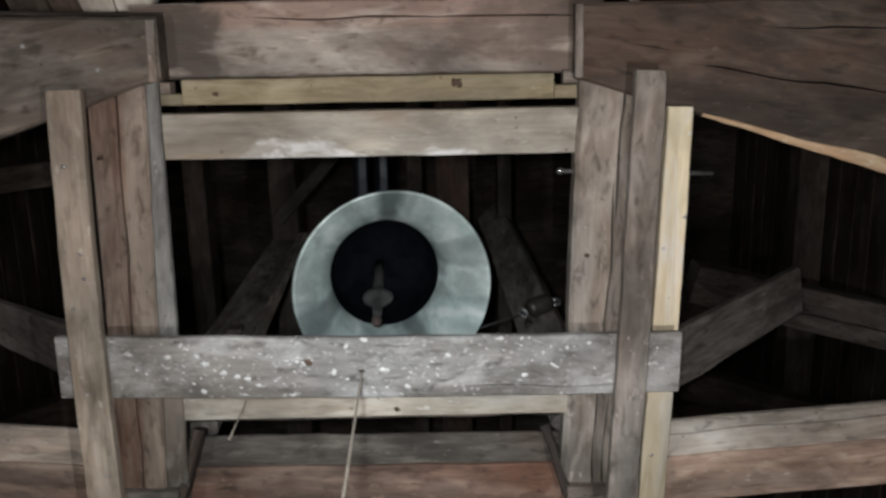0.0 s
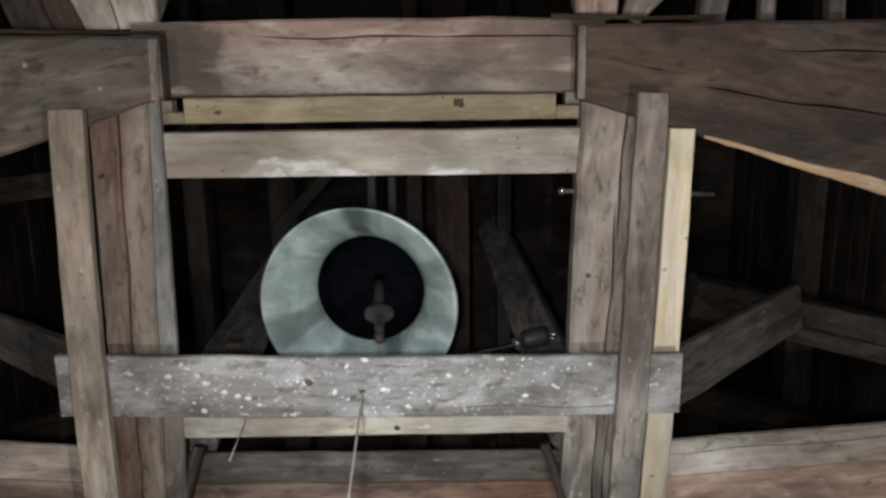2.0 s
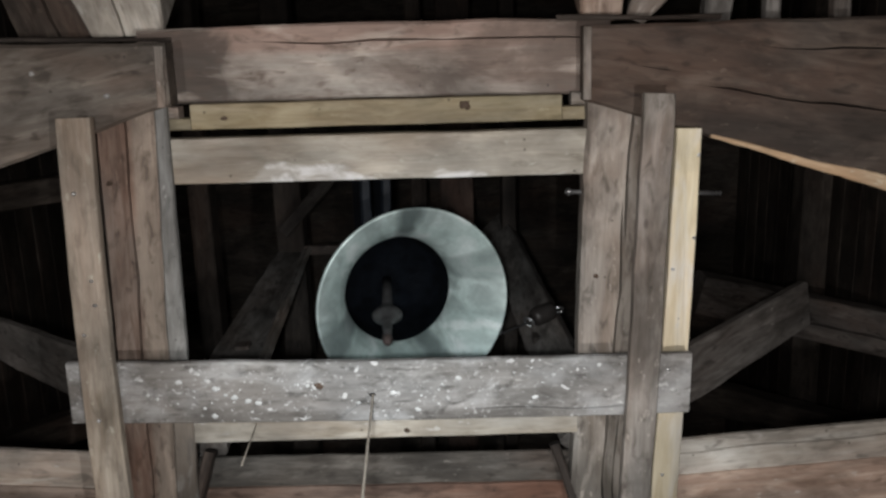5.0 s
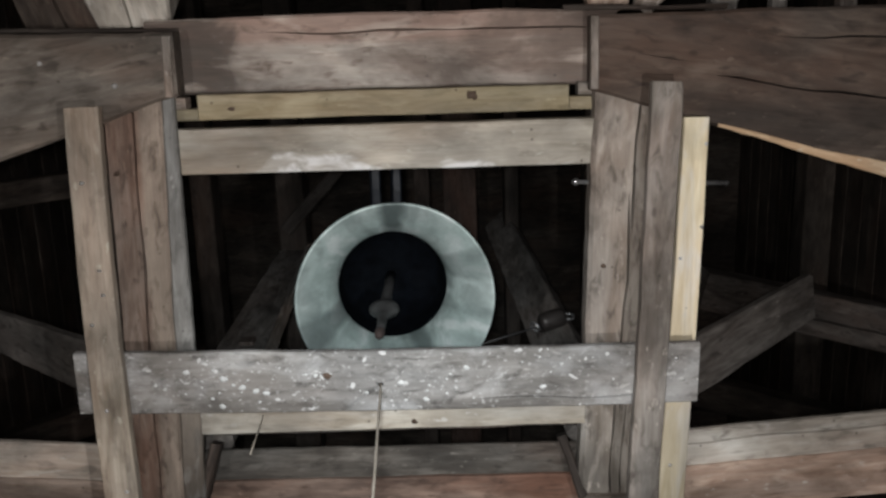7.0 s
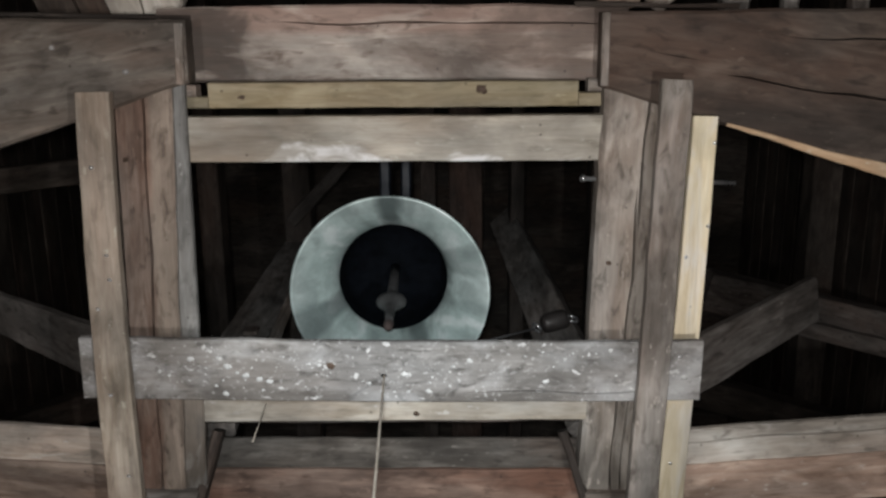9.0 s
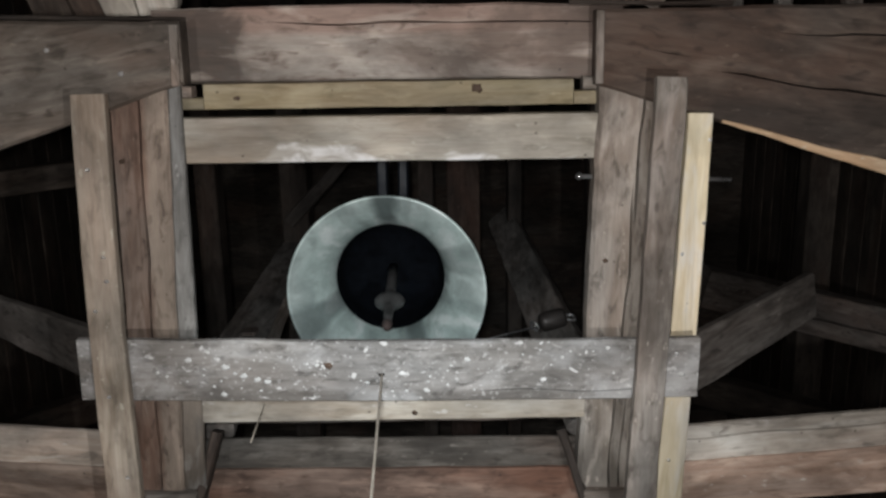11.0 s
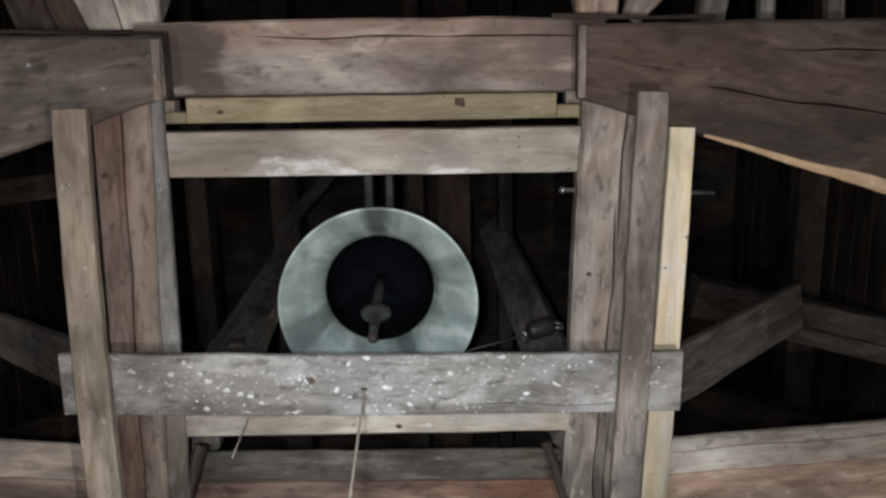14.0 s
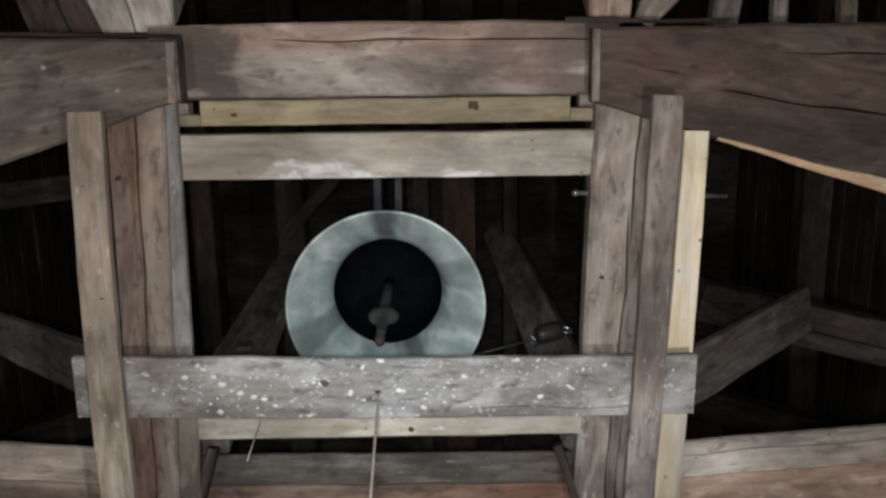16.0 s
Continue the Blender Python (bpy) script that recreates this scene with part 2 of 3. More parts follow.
SHADE = wood("shaded_timber", (0.023, 0.018, 0.015), (0.042, 0.033, 0.028), (0.068, 0.055, 0.047), (0.062, 0.056, 0.052), grey=0.4)


def bronze():
    """Weathered bell bronze: cloudy grey-green patina, with reflections painted as streaks up the flare."""
    m = Tree("grey_green_bell_bronze", 0.5, 0.28, 0.35)
    cloud = m.noise(5.5, (1, 1, 1.2), 6, 0.9)
    fine = m.noise(55, (1, 1, 1), 4)
    # the direction round the axis, so that streaks follow the flare
    flat = m.n.new("ShaderNodeVectorMath")
    flat.operation = "MULTIPLY"
    flat.inputs[1].default_value = (1, 1, 0)
    m.l.new(m.plain, flat.inputs[0])
    round_axis = m.n.new("ShaderNodeVectorMath")
    round_axis.operation = "NORMALIZE"
    m.l.new(flat.outputs[0], round_axis.inputs[0])
    lift = m.n.new("ShaderNodeVectorMath")
    lift.operation = "MULTIPLY_ADD"
    lift.inputs[1].default_value = (0.0, 0.0, 3.2)
    m.l.new(m.plain, lift.inputs[0])
    m.l.new(round_axis.outputs[0], lift.inputs[2])
    streak = m.n.new("ShaderNodeTexNoise")
    streak.inputs["Scale"].default_value, streak.inputs["Detail"].default_value, streak.inputs["Distortion"].default_value = 2.3, 4, 0.5
    m.l.new(lift.outputs[0], streak.inputs["Vector"])
    colour = m.ramp(cloud, [(0.3, (0.40, 0.50, 0.49)), (0.52, (0.52, 0.625, 0.615)), (0.72, (0.62, 0.715, 0.71))])
    # streaks of reflected light and dark, put into the colour
    colour = m.mix(m.ramp(streak.outputs["Fac"], [(0.36, 0.6), (0.50, 0.0)]), colour, (0.22, 0.265, 0.265))
    colour = m.mix(m.ramp(streak.outputs["Fac"], [(0.54, 0.0), (0.64, 0.7)]), colour, (0.78, 0.84, 0.85))
    # shade painted as runs down the flare at a few places: (direction, narrowness, depth)
    for way, narrow, shade_depth in (((0.0, -1.0, 0.0), 0.998, 0.95), ((0.42, 0.91, 0.0), 0.996, 0.75), ((-0.93, 0.37, 0.0), 0.992, 0.7), ((0.93, -0.37, 0.0), 0.990, 0.45)):
        dot = m.n.new("ShaderNodeVectorMath")
        dot.operation = "DOT_PRODUCT"
        dot.inputs[1].default_value = way
        m.l.new(round_axis.outputs[0], dot.inputs[0])
        ragged = m.math("ADD", dot.outputs["Value"], m.math("MULTIPLY", m.math("SUBTRACT", cloud, 0.5, False), 0.03, False), False)
        colour = m.mix(m.ramp(ragged, [(narrow - 0.014, 0.0), (narrow + 0.001, shade_depth)]), colour, (0.12, 0.15, 0.15))
    colour = m.mix(0.2, colour, m.ramp(fine, [(0.3, 0.5), (0.6, 1.0)]), "MULTIPLY")
    m.bump(m.mix(0.35, streak.outputs["Fac"], cloud), 0.4, 0.012)
    return m.done(colour, m.ramp(cloud, [(0.3, 0.60), (0.7, 0.40)]))


def metal(name, colours, rough, metallic, spec=0.5):
    m = Tree(name, rough, metallic, spec)
    c = m.ramp(m.noise(22, (1, 1, 1), 5, 0.3), [(0.3, colours[0]), (0.7, colours[1])])
    m.bump(m.noise(60), 0.25, 0.002)
    return m.done(c, m.ramp(m.noise(15), [(0.3, rough - 0.1), (0.7, rough + 0.15)]))


BRONZE = bronze()
# the bell's unlit inside: its darkness is put into the colour
UNLIT_INSIDE = metal("unlit_inside_bronze", ((0.0012, 0.0016, 0.0024), (0.003, 0.004, 0.006)), 0.85, 0.0, 0.04)
IRON = metal("dusty_grey_iron", ((0.16, 0.155, 0.155), (0.32, 0.315, 0.31)), 0.6, 0.1)
CLAPPER = metal("dull_brown_iron", ((0.026, 0.025, 0.026), (0.062, 0.060, 0.062)), 0.45, 0.2, 0.5)
RUST = metal("rusty_iron", ((0.035, 0.026, 0.024), (0.085, 0.064, 0.06)), 0.7, 0.1, 0.3)
BLACK_IRON = metal("dark_oily_iron", ((0.022, 0.019, 0.018), (0.05, 0.044, 0.042)), 0.5, 0.3, 0.5)
STEEL = metal("zinc_steel", ((0.45, 0.46, 0.48), (0.65, 0.66, 0.68)), 0.35, 0.9)
BLUE = metal("blue_grey_iron", ((0.004, 0.006, 0.010), (0.011, 0.015, 0.023)), 0.5, 0.3)
ROPE = metal("hemp_cord", ((0.26, 0.23, 0.19), (0.42, 0.38, 0.33)), 0.9, 0.0)


# ---- builders ----
def mesh_of(name, bm, material):
    me = bpy.data.meshes.new(name)
    bm.to_mesh(me)
    bm.free()
    me.materials.append(material)
    return me


def part(name, bm, material, parent=None, label=""):
    ob = new(name, mesh_of(name, bm, material))
    ob.parent = parent
    return tagged(ob, label)


def along(p0, p1):
    """The pose at p0 with x towards p1 and z as far up as it goes."""
    x = (Vector(p1) - Vector(p0)).normalized()
    z = (Vector((0, 0, 1)) - x * x.z)
    z = z.normalized() if z.length > 0.05 else Vector((0, 1, 0))
    y = z.cross(x)
    m = Matrix((x, y, z)).transposed().to_4x4()
    return Matrix.Translation(p0) @ m


def timber_mesh(length, w0, w1, h, seed, wave=0.004, bevel=0.008, crack=None, bow=0.0, step=0.06, dip=0.003, side=0.0, shear=0.0):
    """A hewn timber: x along it, underside round z = 0, uneven arrises, and open drying cracks in the underside
    given as (offset across in parts of the width, depth, width, start, end)."""
    bm = bmesh.new()
    rings, n = [], max(3, int(length / step))
    cracks = sorted(crack or [])
    for i in range(n + 1):
        s = i / n
        x, w = s * length, w0 + (w1 - w0) * s
        b = bow * 4 * s * (1 - s) + side * s
        e0 = wave * (noise.noise((x * 6, seed, 0)) * 1.4 + noise.noise((x * 25, seed, 4)) * 0.5)
        e1 = wave * (noise.noise((x * 6, seed, 9)) * 1.4 + noise.noise((x * 25, seed, 13)) * 0.5)
        lo, hi = -w / 2 + e0 + b, w / 2 + e1 + b
        zz = dip * noise.noise((x * 4, seed, 20))
        pts = [(lo, zz + bevel), (lo + bevel * 0.8, zz)]
        flat = [0.2, 0.4, 0.6, 0.8]
        marks = [(f, None) for f in flat if all(abs(f - (c[0] + 0.5)) > 0.06 for c in cracks)] + [(c[0] + 0.5, c) for c in cracks]
        for f, c in sorted(marks, key=lambda k: k[0]):
            yy = lo + (hi - lo) * f
            dz = dip * noise.noise((x * 5, yy * 20, seed))
            if c:
                yy += 0.008 * noise.noise((x * 5, seed, 31)) + 0.003 * noise.noise((x * 22, seed, 33))
                on = max(0.0, min(1.0, (s - c[3]) * 14, (c[4] - s) * 14))
                k = c[2] * on * (0.75 + 0.8 * noise.noise((x * 7, seed, 40))) + 0.0003
                pts += [(yy - k, zz + dz), (yy, zz + dz + c[1] * on), (yy + k, zz + dz)]
            else:
                pts.append((yy, zz + dz))
        pts += [(hi - bevel * 0.8, zz), (hi, zz + bevel), (hi, h - bevel), (hi - bevel, h), (lo + bevel, h), (lo, h - bevel)]
        rings.append([bm.verts.new((x + y * shear * (1 - s), y, z)) for y, z in pts])
    m = len(rings[0])
    for a, c in zip(rings, rings[1:]):
        for j in range(m):
            bm.faces.new((a[j], c[j], c[(j + 1) % m], a[(j + 1) % m]))
    bm.faces.new(rings[0])
    bm.faces.new(rings[-1][::-1])
    bmesh.ops.recalc_face_normals(bm, faces=bm.faces)
    for f in bm.faces:
        f.smooth = False
    return bm


SEED = [0]


def timber(name, p0, p1, w, h, material, label="", category="beam", group="", parent=None, w1=None, **more):
    SEED[0] += 7
    length = (Vector(p1) - Vector(p0)).length
    ob = new(name, mesh_of(name, timber_mesh(length, w, w1 or w, h, SEED[0], **more), material))
    ob.matrix_world = along(p0, p1)
    if parent:
        ob.parent = parent
        return tagged(ob, label)
    return tagged(ob, label, category, group)


def fixed_to(ob, thing):
    """Makes ob, which stands at its place in the world, a part of thing."""
    ob.parent = thing
    ob.matrix_parent_inverse = thing.matrix_world.inverted()
    if "category" in ob:
        del ob["category"]
    if "group" in ob:
        del ob["group"]
    return ob


def lathe(profile, steps=72, close=False):
    bm = bmesh.new()
    rings = []
    for r, z in profile:
        if r < 1e-5:
            rings.append([bm.verts.new((0, 0, z))])
        else:
            rings.append([bm.verts.new((r * math.cos(2 * math.pi * k / steps), r * math.sin(2 * math.pi * k / steps), z)) for k in range(steps)])
    pairs = list(zip(rings, rings[1:])) + ([(rings[-1], rings[0])] if close else [])
    for a, b in pairs:
        for k in range(steps):
            q = [a[k % len(a)], a[(k + 1) % len(a)], b[(k + 1) % len(b)], b[k % len(b)]]
            q = list(dict.fromkeys(q))
            if len(q) > 2:
                bm.faces.new(q)
    bmesh.ops.recalc_face_normals(bm, faces=bm.faces)
    for f in bm.faces:
        f.smooth = True
    return bm


def rod(points, radius, sides=10, taper=None):
    """A round bar or cord along a line of points."""
    bm = bmesh.new()
    rings = []
    pts = [Vector(p) for p in points]
    for i, p in enumerate(pts):
        d = (pts[min(i + 1, len(pts) - 1)] - pts[max(i - 1, 0)]).normalized()
        u = d.orthogonal().normalized()
        if i and abs(u.dot(last)) < 0.999:
            u = (last - d * last.dot(d)).normalized()
        last = u
        v = d.cross(u)
        r = taper[i] if taper else radius
        rings.append([bm.verts.new(p + r * (u * math.cos(2 * math.pi * k / sides) + v * math.sin(2 * math.pi * k / sides))) for k in range(sides)])
    for a, b in zip(rings, rings[1:]):
        for k in range(sides):
            bm.faces.new((a[k], a[(k + 1) % sides], b[(k + 1) % sides], b[k]))
    bm.faces.new(rings[0])
    bm.faces.new(rings[-1])
    bmesh.ops.recalc_face_normals(bm, faces=bm.faces)
    for f in bm.faces:
        f.smooth = len(f.verts) == 4
    return bm


def box(x0, x1, y0, y1, z0, z1, bevel=0.0):
    bm = bmesh.new()
    bmesh.ops.create_cube(bm, size=1, matrix=Matrix.Translation(((x0 + x1) / 2, (y0 + y1) / 2, (z0 + z1) / 2)) @ Matrix.Diagonal((x1 - x0, y1 - y0, z1 - z0, 1)))
    if bevel:
        bmesh.ops.bevel(bm, geom=bm.edges[:], offset=bevel, segments=2, affect="EDGES")
    return bm


# ---- the tower shaft: floor, boarded walls, ceiling ----
X0, X1, Y0, Y1, TOP = -2.45, 2.45, -1.9, 3.6, 8.6


def setting(name, bm, material, label):
    return tagged(part(name, bm, material), label, kind="structure")


floor = setting("floor", box(X0 - 0.1, X1 + 0.1, Y0 - 0.1, Y1 + 0.1, -0.12, 0), OLD, "worn wooden floor of the bell tower")
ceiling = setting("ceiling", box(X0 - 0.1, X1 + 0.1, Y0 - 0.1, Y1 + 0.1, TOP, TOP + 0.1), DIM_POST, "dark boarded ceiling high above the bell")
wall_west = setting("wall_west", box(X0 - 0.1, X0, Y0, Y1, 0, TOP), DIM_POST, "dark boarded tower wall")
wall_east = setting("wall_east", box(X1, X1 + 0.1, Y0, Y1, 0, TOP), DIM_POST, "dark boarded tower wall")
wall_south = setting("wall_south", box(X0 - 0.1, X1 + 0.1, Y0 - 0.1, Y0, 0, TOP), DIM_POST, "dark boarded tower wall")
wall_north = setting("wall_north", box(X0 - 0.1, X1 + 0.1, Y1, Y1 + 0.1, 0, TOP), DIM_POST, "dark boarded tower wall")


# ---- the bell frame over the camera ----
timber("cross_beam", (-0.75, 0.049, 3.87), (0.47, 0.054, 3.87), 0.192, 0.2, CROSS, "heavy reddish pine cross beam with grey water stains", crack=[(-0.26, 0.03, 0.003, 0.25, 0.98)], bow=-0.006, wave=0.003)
ochre = timber("ochre_batten", (-0.622, 0.176, 3.84), (0.342, 0.179, 3.84), 0.066, 0.06, OCHRE, "yellowish batten with dark knots nailed under the cross beam", "batten", wave=0.0015, bevel=0.003)
fixed_to(timber("batten_tongue", (-0.70, 0.194, 3.842), (-0.624, 0.194, 3.842), 0.030, 0.05, OCHRE, "yellowish notched end of a batten", "batten", "notched batten ends", bevel=0.003, wave=0.001), ochre)
fixed_to(timber("batten_tongue", (0.344, 0.194, 3.842), (0.42, 0.194, 3.842), 0.034, 0.05, OCHRE, "yellowish notched end of a batten", "batten", "notched batten ends", bevel=0.003, wave=0.001), ochre)
timber("packing_block", (-0.705, 0.163, 3.835), (-0.652, 0.163, 3.835), 0.032, 0.05, GREYED, "small grey packing block beside the batten", "block", "packing blocks", bevel=0.004)
timber("packing_block", (0.366, 0.157, 3.835), (0.425, 0.157, 3.835), 0.034, 0.05, GREYED, "small grey packing block beside the batten", "block", "packing blocks", bevel=0.004)
timber("limed_board", (-0.68, 0.286, 3.80), (0.40, 0.290, 3.80), 0.118, 0.05, LIMED, "pale board with white lime stains between two joists", "board", wave=0.0015, bevel=0.003)

joist_a = timber("joist", (-0.772, 0.10, 3.78), (-0.82, 1.272, 3.78), 0.158, 0.12, RUSSET, "cracked reddish-brown hewn joist", group="joists of the bell frame", w1=0.140, crack=[(-0.02, 0.07, 0.004, -0.1, 1.1)], wave=0.004, bevel=0.012)
# added strip that stands for the joist's inner side face
timber("side_board", (-0.680, 0.12, 3.775), (-0.719, 1.268, 3.775), 0.031, 0.03, LIT_SIDE, "pale strip added for a joist's lit side face", "board", w1=0.061, wave=0.003, bevel=0.006)
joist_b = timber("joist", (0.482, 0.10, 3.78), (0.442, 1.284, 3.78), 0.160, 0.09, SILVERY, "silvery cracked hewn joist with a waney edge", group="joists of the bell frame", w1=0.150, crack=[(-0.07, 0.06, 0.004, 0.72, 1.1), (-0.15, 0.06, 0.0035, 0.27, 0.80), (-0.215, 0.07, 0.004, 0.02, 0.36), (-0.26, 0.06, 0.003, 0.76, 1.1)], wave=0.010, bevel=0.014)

plank_a = timber("hanging_plank", (-0.838, 0.151, 3.62), (-0.821, 1.22, 3.526), 0.081, 0.03, TAN, "narrow grey-brown plank nailed under a joist", "plank", "planks under the joists", w1=0.086, wave=0.002, bevel=0.003, bow=0.009)
timber("hanging_plank", (0.542, 0.135, 3.62), (0.483, 1.22, 3.526), 0.073, 0.03, GREYED, "narrow weathered plank nailed under a joist", "plank", "planks under the joists", w1=0.077, wave=0.0035, bevel=0.003, bow=-0.003)
new_plank = timber("new_plank", (0.637, 0.228, 3.70), (0.599, 1.36, 3.70), 0.062, 0.07, YELLOW, "new yellow pine plank with shiny screws beside a joist", "plank", w1=0.073, wave=0.0015, bevel=0.003, bow=-0.004)
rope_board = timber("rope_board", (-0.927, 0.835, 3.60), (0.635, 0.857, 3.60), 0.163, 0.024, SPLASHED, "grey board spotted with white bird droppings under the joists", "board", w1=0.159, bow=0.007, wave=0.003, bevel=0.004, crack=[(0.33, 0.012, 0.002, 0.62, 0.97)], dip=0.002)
low_batten = timber("low_batten", (-0.70, 1.036, 3.785), (0.39, 1.038, 3.785), 0.068, 0.05, PALE, "pale batten between two joists", "batten", wave=0.0015, bevel=0.003)

knee = timber("knee_timber", (0.385, 0.067, 3.765), (1.30, 0.206, 3.69), 0.182, 0.15, BROWN, "broad dark-brown flaring knee timber", group="knee timbers", w1=0.468, crack=[(-0.04, 0.03, 0.0025, 0.16, 0.27), (0.06, 0.03, 0.003, 0.33, 0.95), (-0.30, 0.03, 0.0025, 0.5, 1.1)], wave=0.005, bevel=0.010, shear=0.152)
fixed_to(timber("split_edge", (0.70, 0.252, 3.731), (1.28, 0.424, 3.683), 0.008, 0.03, FRESH, "freshly split pale edge", w1=0.042, wave=0.005, bevel=0.003, step=0.03), knee)
knee_b = timber("knee_timber", (-0.648, 0.062, 3.765), (-1.35, 0.168, 3.69), 0.154, 0.15, DUSTY, "broad grey-brown flaring knee timber", group="knee timbers", w1=0.385, wave=0.005, bevel=0.010, shear=-0.151)

timber("edge_strip", (-0.662, -0.006, 3.755), (-0.667, 0.142, 3.755), 0.022, 0.02, GREYED, "narrow grey strip at the end of a knee timber", "strip", "edge strips", wave=0.001, bevel=0.002)
timber("edge_strip", (0.393, -0.022, 3.755), (0.394, 0.155, 3.755), 0.02, 0.02, GREYED, "narrow grey strip at the end of a knee timber", "strip", "edge strips", wave=0.001, bevel=0.002)

timber("sill_beam", (0.60, 1.163, 3.77), (2.4, 1.003, 3.70), 0.115, 0.03, SILL, "grey weathered sill beam", group="sill beams", crack=[(-0.2, 0.03, 0.003, -0.1, 0.8)], wave=0.003)
timber("sill_beam", (0.60, 1.276, 3.755), (2.4, 1.12, 3.685), 0.138, 0.03, SILL_RED, "reddish pine sill beam with a dark knot", group="sill beams", wave=0.003)
timber("sill_beam", (-0.90, 1.150, 3.77), (-2.4, 0.985, 3.70), 0.111, 0.03, SILL, "grey weathered sill beam", group="sill beams", wave=0.003)
timber("sill_beam", (-0.90, 1.264, 3.755), (-2.4, 1.10, 3.685), 0.135, 0.03, RED, "reddish pine sill beam", group="sill beams", wave=0.003)
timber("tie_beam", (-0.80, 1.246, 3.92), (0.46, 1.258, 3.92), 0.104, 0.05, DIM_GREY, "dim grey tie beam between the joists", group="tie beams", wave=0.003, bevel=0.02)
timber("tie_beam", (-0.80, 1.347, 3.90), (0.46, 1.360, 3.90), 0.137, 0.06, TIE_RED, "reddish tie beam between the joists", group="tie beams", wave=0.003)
timber("end_block", (-0.91, 1.308, 3.75), (-0.71, 1.308, 3.75), 0.07, 0.12, GREYED, "grey block at a joist's end", "block", "blocks at the joist ends")
timber("end_block", (0.38, 1.322, 3.75), (0.55, 1.322, 3.75), 0.07, 0.12, GREYED, "grey block at a joist's end", "block", "blocks at the joist ends")
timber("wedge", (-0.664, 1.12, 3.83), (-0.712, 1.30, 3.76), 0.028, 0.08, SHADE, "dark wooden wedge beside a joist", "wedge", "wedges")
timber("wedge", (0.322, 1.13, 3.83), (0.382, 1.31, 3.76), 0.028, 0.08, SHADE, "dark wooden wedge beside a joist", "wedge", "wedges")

# timbers behind the cross beam
timber("upper_post", (-0.794, -0.034, 3.93), (-0.80, -0.606, 3.534), 0.194, 0.2, SILL, "pale grey-brown cracked timber behind the cross beam", group="timbers behind the cross beam", w1=0.40, crack=[(-0.03, 0.05, 0.003, -0.1, 1.1)])
timber("upper_post", (0.46, -0.034, 3.93), (0.405, -0.549, 3.534), 0.107, 0.2, SILL_RED, "reddish timber behind the cross beam", group="timbers behind the cross beam", w1=0.219)
timber("upper_brace", (-0.985, -0.03, 3.95), (-1.03, -0.635, 3.62), 0.20, 0.15, BROWN, "dark brace behind the knee timber", group="upper braces", w1=0.22, crack=[(0.05, 0.04, 0.005, -0.1, 1.1)])
timber("upper_brace", (0.552, -0.034, 3.95), (0.807, -0.549, 3.62), 0.055, 0.15, GREYED, "grey brace behind the knee timber", group="upper braces", w1=0.328)
timber("upper_strut", (0.741, 0.09, 3.875), (0.778, -0.385, 3.875), 0.061, 0.06, HEWN, "dim grey strut resting on the knee timber", "strut", "upper struts", w1=0.095)
timber("upper_strut", (0.895, 0.10, 3.862), (0.880, -0.385, 3.862), 0.039, 0.05, HEWN, "dim grey strut resting on the knee timber", "strut", "upper struts")
timber("upper_strut", (1.065, 0.11, 3.848), (1.050, -0.385, 3.848), 0.043, 0.05, DARK, "dim grey strut resting on the knee timber", "strut", "upper struts")
timber("shim", (-1.16, -0.035, 3.86), (-0.66, -0.02, 3.86), 0.012, 0.02, SHADE, "thin dark shim between timbers", "shim", "shims")
timber("shim", (0.33, -0.048, 3.86), (0.75, -0.036, 3.85), 0.012, 0.02, SHADE, "thin dark shim between timbers", "shim", "shims")

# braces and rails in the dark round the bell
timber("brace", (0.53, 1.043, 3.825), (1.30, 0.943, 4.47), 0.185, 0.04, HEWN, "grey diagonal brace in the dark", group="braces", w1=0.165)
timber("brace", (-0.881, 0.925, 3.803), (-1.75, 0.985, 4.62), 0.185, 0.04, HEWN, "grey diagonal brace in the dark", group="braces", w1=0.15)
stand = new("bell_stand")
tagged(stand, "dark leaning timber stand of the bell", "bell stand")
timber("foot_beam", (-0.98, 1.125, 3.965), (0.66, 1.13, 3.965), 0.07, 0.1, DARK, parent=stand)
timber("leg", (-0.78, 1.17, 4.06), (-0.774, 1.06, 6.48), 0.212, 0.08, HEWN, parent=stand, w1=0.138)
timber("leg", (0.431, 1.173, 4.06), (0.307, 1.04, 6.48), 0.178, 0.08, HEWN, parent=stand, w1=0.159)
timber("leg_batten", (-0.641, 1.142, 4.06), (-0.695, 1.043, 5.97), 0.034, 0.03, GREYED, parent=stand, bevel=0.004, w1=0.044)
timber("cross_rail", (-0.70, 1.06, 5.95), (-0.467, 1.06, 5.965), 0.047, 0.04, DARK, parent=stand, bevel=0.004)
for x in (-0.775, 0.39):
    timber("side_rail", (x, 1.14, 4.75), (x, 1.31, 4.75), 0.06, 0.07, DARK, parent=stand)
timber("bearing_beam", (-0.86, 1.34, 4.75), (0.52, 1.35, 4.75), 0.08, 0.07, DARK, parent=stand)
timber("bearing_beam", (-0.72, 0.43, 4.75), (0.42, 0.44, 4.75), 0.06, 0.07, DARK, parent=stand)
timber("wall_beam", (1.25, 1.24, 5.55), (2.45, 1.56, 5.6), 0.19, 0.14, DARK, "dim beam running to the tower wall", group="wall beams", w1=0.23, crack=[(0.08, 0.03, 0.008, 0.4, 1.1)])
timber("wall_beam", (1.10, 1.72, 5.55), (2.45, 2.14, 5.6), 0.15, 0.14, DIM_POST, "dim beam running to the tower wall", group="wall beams")
